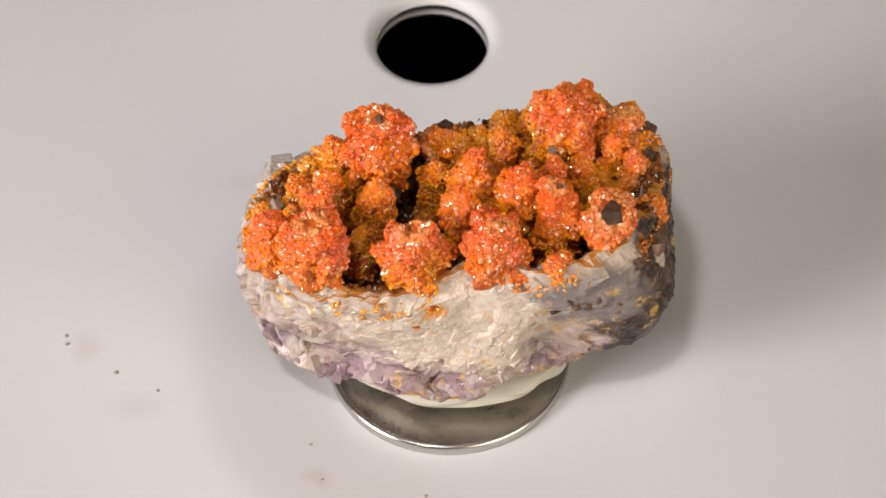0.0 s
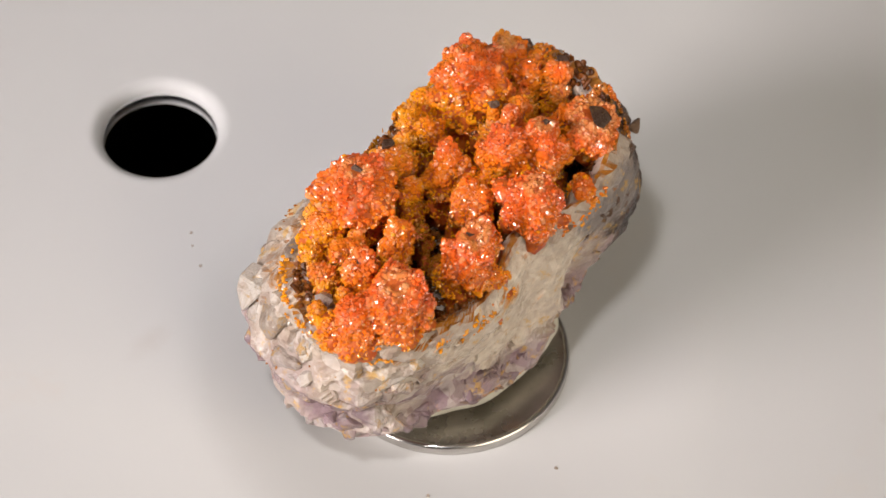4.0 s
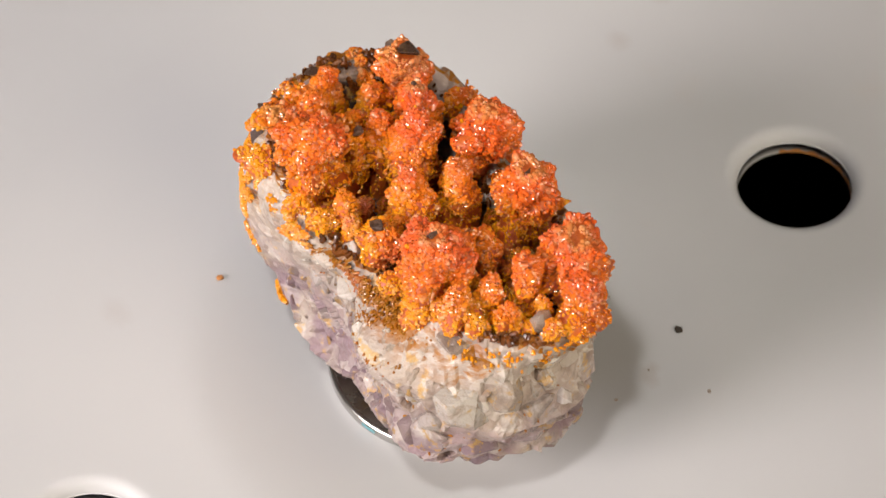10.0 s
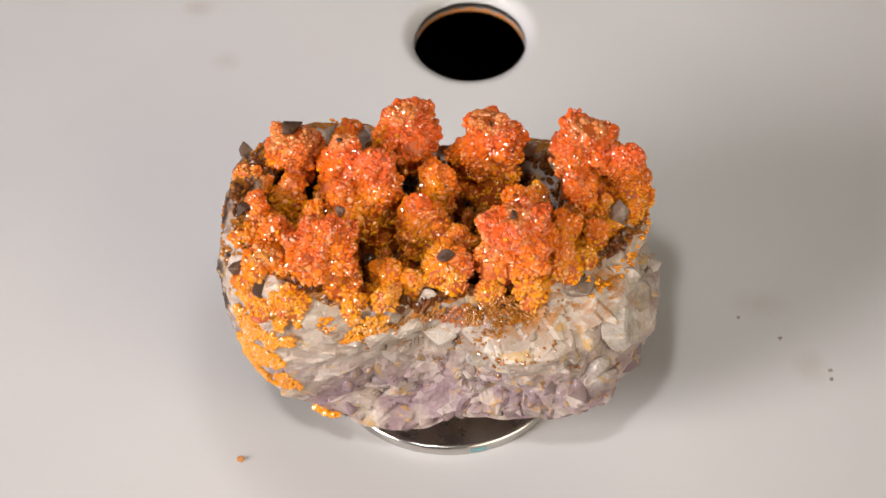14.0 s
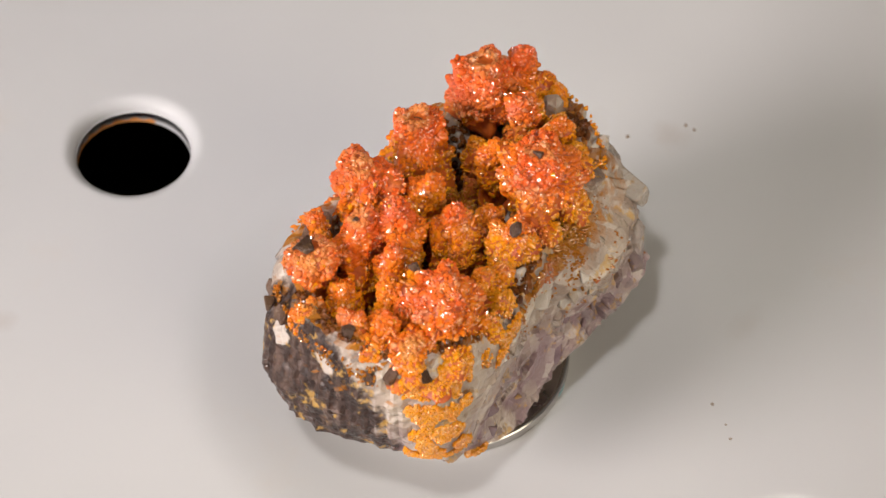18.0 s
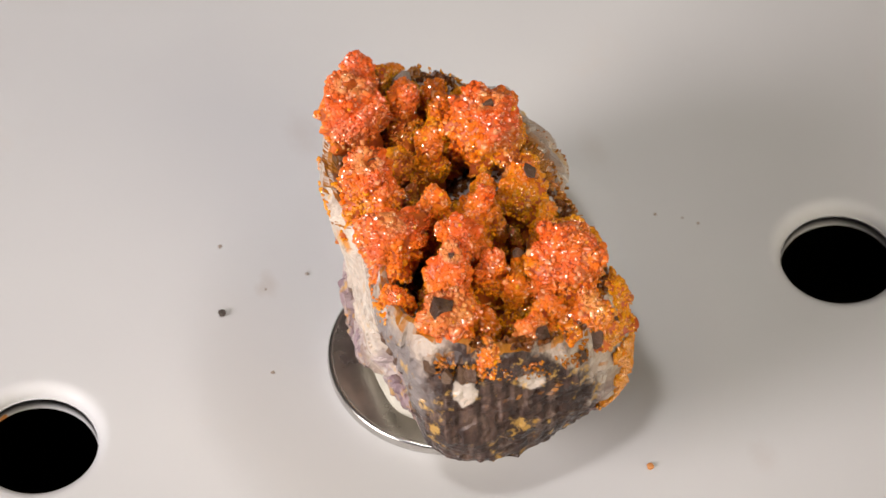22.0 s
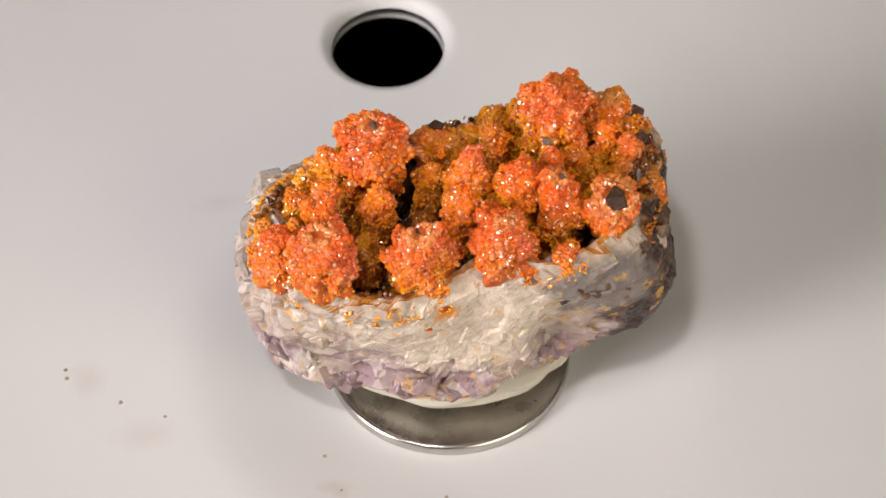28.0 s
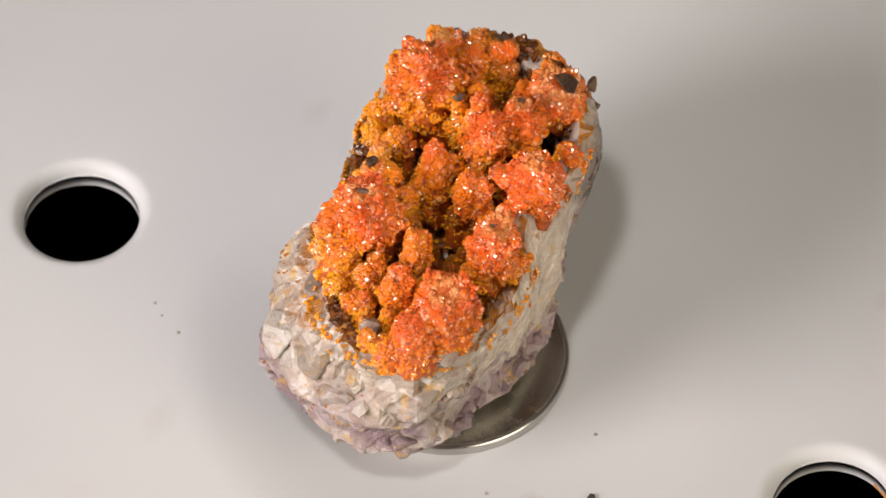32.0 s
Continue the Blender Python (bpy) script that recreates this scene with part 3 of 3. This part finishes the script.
KNOBS += [
    (21.4, 7.4, 27.6, 2.3), (22.0, -1.6, 28.0, 1.8), (18.6, 6.4, 28.4, 2.1), (20.2, 11.6, 26.6, 2.4), (16.0, 13.6, 26.4, 2.4), (14.6, 6.6, 28.0, 2.0), (17.4, -0.2, 28.6, 1.9),
    (6.0, 12.4, 25.6, 2.0), (9.6, 13.2, 25.4, 2.0), (3.4, 10.2, 26.0, 1.7), (-9.6, 9.6, 26.0, 2.1), (-5.2, 10.4, 24.6, 1.7), (-10.6, 3.4, 26.4, 1.8), (-1.6, 4.4, 26.4, 1.8),
    (-16.4, 2.4, 26.2, 2.1), (-17.2, -1.6, 26.4, 1.8), (-15.4, 5.4, 25.4, 1.8), (-17.8, 0.6, 24.8, 1.5),
    (6.2, 9.6, 26.4, 2.1), (-9.5, -3.5, 25.0, 2.2), (8.4, 10.0, 22.8, 2.0), (14.9, 3.6, 28.4, 1.8), (11.3, 1.9, 30.0, 2.0), (16.8, 5.3, 26.0, 1.6), (-7.8, 0.0, 29.0, 2.0), (11.6, 4.7, 28.6, 1.5),
    (-20.0, -3.5, 26.0, 2.2), (-13.0, 3.0, 27.4, 2.3), (18.4, 13.6, 24.5, 2.4), (20.8, -1.2, 27.0, 1.7),
]
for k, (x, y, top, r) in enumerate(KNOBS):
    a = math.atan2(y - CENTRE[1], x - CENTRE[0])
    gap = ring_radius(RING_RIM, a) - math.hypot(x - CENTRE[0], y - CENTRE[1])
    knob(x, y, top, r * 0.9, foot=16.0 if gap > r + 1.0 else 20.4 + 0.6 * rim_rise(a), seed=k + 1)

# Small knobs that fill the bed and its edge between the large ones.
rng = random.Random(21)
small = []
for _ in range(6000):
    if len(small) > 44:
        break
    x, y, r = rng.uniform(-22, 24), rng.uniform(-12, 17), rng.uniform(0.9, 1.7)
    a = math.atan2(y - CENTRE[1], x - CENTRE[0])
    gap = ring_radius(RING_RIM, a) - math.hypot(x - CENTRE[0], y - CENTRE[1])
    if gap < r * 0.5 or (x < -17 and y > 0) or any(math.hypot(x - q[0], y - q[1]) < q[3] + 0.5 * r for q in KNOBS) or any(math.hypot(x - q[0], y - q[1]) < 0.9 * (r + q[2]) for q in small):
        continue
    if (gap > 5 and rng.random() > 0.15) or (-23 < x < 21 and y < -5.5) or x > 16 or (-4 < x < 5 and y > 7):
        continue
    small.append((x, y, r))
    # Brown coat: shade painted on inner bed knobs, real colour at the back edge.
    knob(x, y, (23.6 + rim_rise(a) if gap < 5 else 21.5) + rng.uniform(-0.6, 1.4), r, foot=17.0 if gap > 5 else 19.5 + rim_rise(a), seed=60 + len(small), fine=0.38, coat=AMBER if gap > 5 or (y > 7 and x < 9) else CRYSTAL)



def side_place(angle, z, out=0.0):
    """A place on the stone's side and the way out of it."""
    a = math.radians(angle)
    z = max(z, ring_radius(FOOT_Z, a) + 0.6)
    r = side_radius(z, a) + out
    return Vector((CENTRE[0] + r * math.cos(a), CENTRE[1] + r * math.sin(a), z + LIFT)), Vector((math.cos(a), math.sin(a), 0.25 * (z - 12) / 10)).normalized()


def scatter(angles, heights, count, size, seed, name="crystal_crust", long=1.1, material=CRYSTAL, out=0.0):
    """Loose crust of small crystals on a stretch of the stone's side, thinning out unevenly."""
    rng = np.random.RandomState(seed)
    places, normals = [], []
    for _ in range(count * 3):
        a, z = rng.uniform(*angles), rng.uniform(*heights)
        p, w = side_place(a, z, out)
        if noise.noise(p * 0.45 + Vector((seed, 0, 0))) > -0.02 + 0.5 * abs(2 * (a - angles[0]) / (angles[1] - angles[0]) - 1) - 0.3 and len(places) < count:
            places.append(np.array(p))
            normals.append(np.array(w))
    ob = part(name, druse(places, normals, size * rng.uniform(0.6, 1.5, len(places)), rng, 0.5, long), material, specimen)
    return tagged(bevelled(ob), kind="stuff")


# Bed of crystals between the knobs; its dark brown also holds the gaps' shade.
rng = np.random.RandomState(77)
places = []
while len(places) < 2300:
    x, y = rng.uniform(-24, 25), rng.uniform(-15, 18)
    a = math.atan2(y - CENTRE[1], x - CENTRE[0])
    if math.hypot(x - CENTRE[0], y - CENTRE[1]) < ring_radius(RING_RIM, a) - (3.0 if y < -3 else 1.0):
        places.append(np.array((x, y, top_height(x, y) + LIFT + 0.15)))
tagged(part("crystal_bed", druse(places, [np.array((0, 0, 1.0))] * len(places), 0.5 * rng.uniform(0.6, 1.6, len(places)), rng, 0.6), SHADED_BROWN, specimen), kind="stuff")

scatter((28, 46), (11, 25.5), 3000, 0.34, 1, out=0.3)
scatter((50, 82), (19.5, 23.5), 300, 0.34, 2)
scatter((92, 135), (17.5, 22.6), 330, 0.26, 8, long=1.8, material=AMBER)
scatter((66, 150), (20.8, 23.0), 520, 0.27, 9, long=1.6, material=AMBER)
scatter((150, 215), (20.5, 24), 200, 0.28, 3)
scatter((222, 250), (20, 23.5), 40, 0.32, 4)
scatter((300, 326), (23.0, 26), 50, 0.26, 5)
scatter((-24, 26), (23.8, 26.4), 220, 0.26, 6, material=AMBER)
scatter((40, 56), (0.5, 4.0), 60, 0.5, 7)
scatter((62, 212), (9, 23), 200, 0.22, 12, "golden_needles", 1.6, AMBER, -0.15)


# Chunks and points of quartz, each a part of the specimen on shared meshes.
def chunk_data(seed):
    rng = random.Random(seed)
    bm = bmesh.new()
    for _ in range(13):
        v = Vector((rng.gauss(0, 1), rng.gauss(0, 1), rng.gauss(0, 1))).normalized()
        bm.verts.new(Vector((v.x, v.y * 0.8, v.z * 0.75)) * rng.uniform(0.85, 1.1) * MM)
    bmesh.ops.convex_hull(bm, input=bm.verts)
    for v in [v for v in bm.verts if not v.link_faces]:
        bm.verts.remove(v)
    data = bpy.data.meshes.new("quartz_chunk")
    bmesh.ops.dissolve_limit(bm, angle_limit=0.42, verts=bm.verts, edges=bm.edges)
    bmesh.ops.bevel(bm, geom=bm.edges[:], offset=0.07 * MM, segments=1, profile=0.6, affect="EDGES", clamp_overlap=True)
    bmesh.ops.recalc_face_normals(bm, faces=bm.faces)
    bm.to_mesh(data)
    bm.free()
    return data


def point_data(seed):
    rng = random.Random(seed)
    rings = ((0.75, -1.2), (0.8, 0.3), (0.72, 0.75), (0.0, 1.35))
    tip = Vector((rng.uniform(-0.25, 0.25), rng.uniform(-0.25, 0.25), 1.3))
    verts = []
    for r, z in rings[:3]:
        for i in range(6):
            a = math.pi / 3 * i
            q = r * (1 + 0.12 * math.sin(seed + i * 2.1))
            verts.append((q * math.cos(a) * MM, q * math.sin(a) * MM, (z + (0.2 * math.cos(seed * 2 + i * 1.9) if z > 0.5 else 0)) * MM))
    verts.append(tuple(tip * MM))
    faces = [(k * 6 + i, k * 6 + (i + 1) % 6, k * 6 + 6 + (i + 1) % 6, k * 6 + 6 + i) for k in range(2) for i in range(6)] + [(12 + i, 12 + (i + 1) % 6, 18) for i in range(6)]
    data = bpy.data.meshes.new("quartz_point")
    data.from_pydata(verts, [], faces)
    return data


CHUNKS = {m: [chunk_data(k) for k in range(7)] for m in ("milky", "lilac", "smoky", "clear", "chalk")}
POINTS = {m: [point_data(k) for k in range(4)] for m in ("milky", "lilac", "smoky", "clear", "chalk")}
KINDS = {"milky": QUARTZ, "lilac": LILAC, "smoky": SMOKY, "clear": CLEAR, "chalk": CHALK}


def stone_piece(kind, shape, place, way, size, turn, stretch=1.0):
    data = (CHUNKS if shape == "chunk" else POINTS)[kind][int(turn * 7.7) % (7 if shape == "chunk" else 4)]
    ob = part("quartz_" + shape, data, KINDS[kind], specimen)
    q = Vector(way).to_track_quat("Z", "Y").to_matrix().to_4x4()
    ob.matrix_basis = Matrix.Translation(Vector(place) * MM) @ q @ pose(0, 0, 0, 0, 0, turn * 57) @ Matrix.Diagonal((size, size, size * stretch, 1))
    return ob


def chunks(kind, shape, angles, heights, count, sizes, sunk, seed):
    rng = random.Random(seed)
    for _ in range(count):
        size = rng.uniform(*sizes)
        p, w = side_place(rng.uniform(*angles), rng.uniform(*heights), -size * sunk)
        w = Vector((w.x + rng.gauss(0, 0.22), w.y + rng.gauss(0, 0.22), w.z + rng.gauss(0.1, 0.25))).normalized()
        stone_piece(kind, shape, p, w, size, rng.uniform(0, 6.2), rng.uniform(0.6, 1.1))


chunks("milky", "chunk", (128, 204), (8, 21.5), 40, (1.0, 3.2), 0.62, 1)
chunks("clear", "chunk", (125, 205), (6, 21.8), 44, (1.0, 3.4), 0.62, 11)
chunks("clear", "chunk", (52, 125), (10, 21.5), 36, (1.0, 3.2), 0.66, 12)
chunks("milky", "point", (140, 215), (14, 21.5), 8, (0.8, 1.4), 0.4, 2)
chunks("lilac", "chunk", (135, 262), (3, 10), 50, (0.8, 2.6), 0.66, 3)
chunks("milky", "chunk", (52, 130), (8, 21), 14, (0.8, 2.0), 0.55, 4)
chunks("lilac", "chunk", (40, 135), (3, 14), 46, (0.8, 2.8), 0.68, 5)
chunks("smoky", "chunk", (-20, 34), (9, 21), 24, (1.2, 3.0), 0.9, 6)
rng = random.Random(31)
for k in range(9):
    size = rng.uniform(0.9, 1.7)
    angle = rng.uniform(-23, 34)
    p, w = side_place(angle, rng.uniform(13, 21.5), -size * 0.92)
    p.z = LIFT + 21.5 + rim_rise(math.radians(angle)) + rng.uniform(-2.6, -0.9)
    stone_piece("smoky", "chunk", p, (w.x * 0.3 + rng.gauss(0, 0.08), w.y * 0.3 + rng.gauss(0, 0.12), 1), size, rng.uniform(0, 6), rng.uniform(1.2, 2.2))
chunks("smoky", "chunk", (316, 340), (15, 21.5), 12, (1.2, 2.2), 0.75, 7)
chunks("lilac", "chunk", (255, 335), (2, 7), 36, (0.8, 1.8), 0.5, 8)

for x, y, z, size in ((1.6, 11.2, 22.6, 2.3), (-1.6, 11.4, 21.6, 2.4), (4.0, 11.8, 20.8, 2.4), (0.2, 12.4, 19.0, 2.6), (-4.0, 11.8, 19.5, 2.2), (-6.5, 12.0, 20.2, 1.8)):
    stone_piece("milky" if x > 1 else "clear", "chunk", (x, y, z + LIFT), (0.1, 0.8, 0.6), size, abs(x + z), 0.9)
stone_piece("lilac", "chunk", (-17.2, 12.8, 11.8 + LIFT), (-0.7, 0.75, -0.2), 3.2, 1.0, 1.0)
stone_piece("lilac", "chunk", (-20.5, 8.5, 11.0 + LIFT), (-0.9, 0.4, -0.1), 2.8, 2.0, 0.9)

# Bare quartz points that show at the ends of the knobs and along the edge.
for x, y, z, size, kind, lean in TIPS:
    tagged(stone_piece(kind, "chunk", (x, y, z + LIFT - 0.18 * size), lean, size * 0.56, abs(x), 0.8), "bare smoky quartz tip")
for x, y, z, size, kind, lean in ((-19.4, 1.6, 21.6, 1.5, "milky", (-0.6, 0, 1)), (-17.9, 5.2, 20.8, 1.7, "milky", (-0.5, 0.3, 1)), (10.7, -9.4, 24.6, 2.3, "clear", (0.1, -0.3, 1)), (8.3, -10.0, 24.0, 1.3, "smoky", (0, -0.5, 1)), (-18.6, -0.4, 24.2, 1.5, "clear", (-0.2, 0, 1))):
    stone_piece(kind, "chunk" if y < -5 else "point", (x, y, z + LIFT), lean, size, abs(y), 1.2)
for x, y, z, size, way in ((-20.0, 5.5, 19.0, 4.2, (-1, 0.4, 0.6)), (-18.5, 9.5, 16.5, 4.4, (-0.8, 0.8, 0.3)), (-22.0, 2.5, 14.5, 3.2, (-1, 0.2, 0.1)), (-17.0, 12.5, 13.5, 3.0, (-0.7, 0.8, 0)), (-19.5, 10.2, 18.2, 3.4, (-0.6, 0.5, 0.7)), (-15.4, 13.8, 11.2, 2.7, (-0.6, 0.8, 0.1)), (-14.6, 8.2, 22.6, 2.6, (-0.4, 0.4, 1)), (-10.6, 12.6, 18.8, 2.8, (-0.3, 0.8, 0.5)), (-17.0, 5.6, 20.4, 2.0, (-0.7, 0.3, 0.8))):
    stone_piece("clear", "chunk", (x, y, z + LIFT), way, size, abs(x + y), 0.8)

# ---- what moves ----
def motions():
    rows = [(t, pose(0, 0, 0, 0, 0, a)) for t, a in TURN]
    for thing in (plate, stand, putty, specimen):
        walk(thing, rows)


motions()
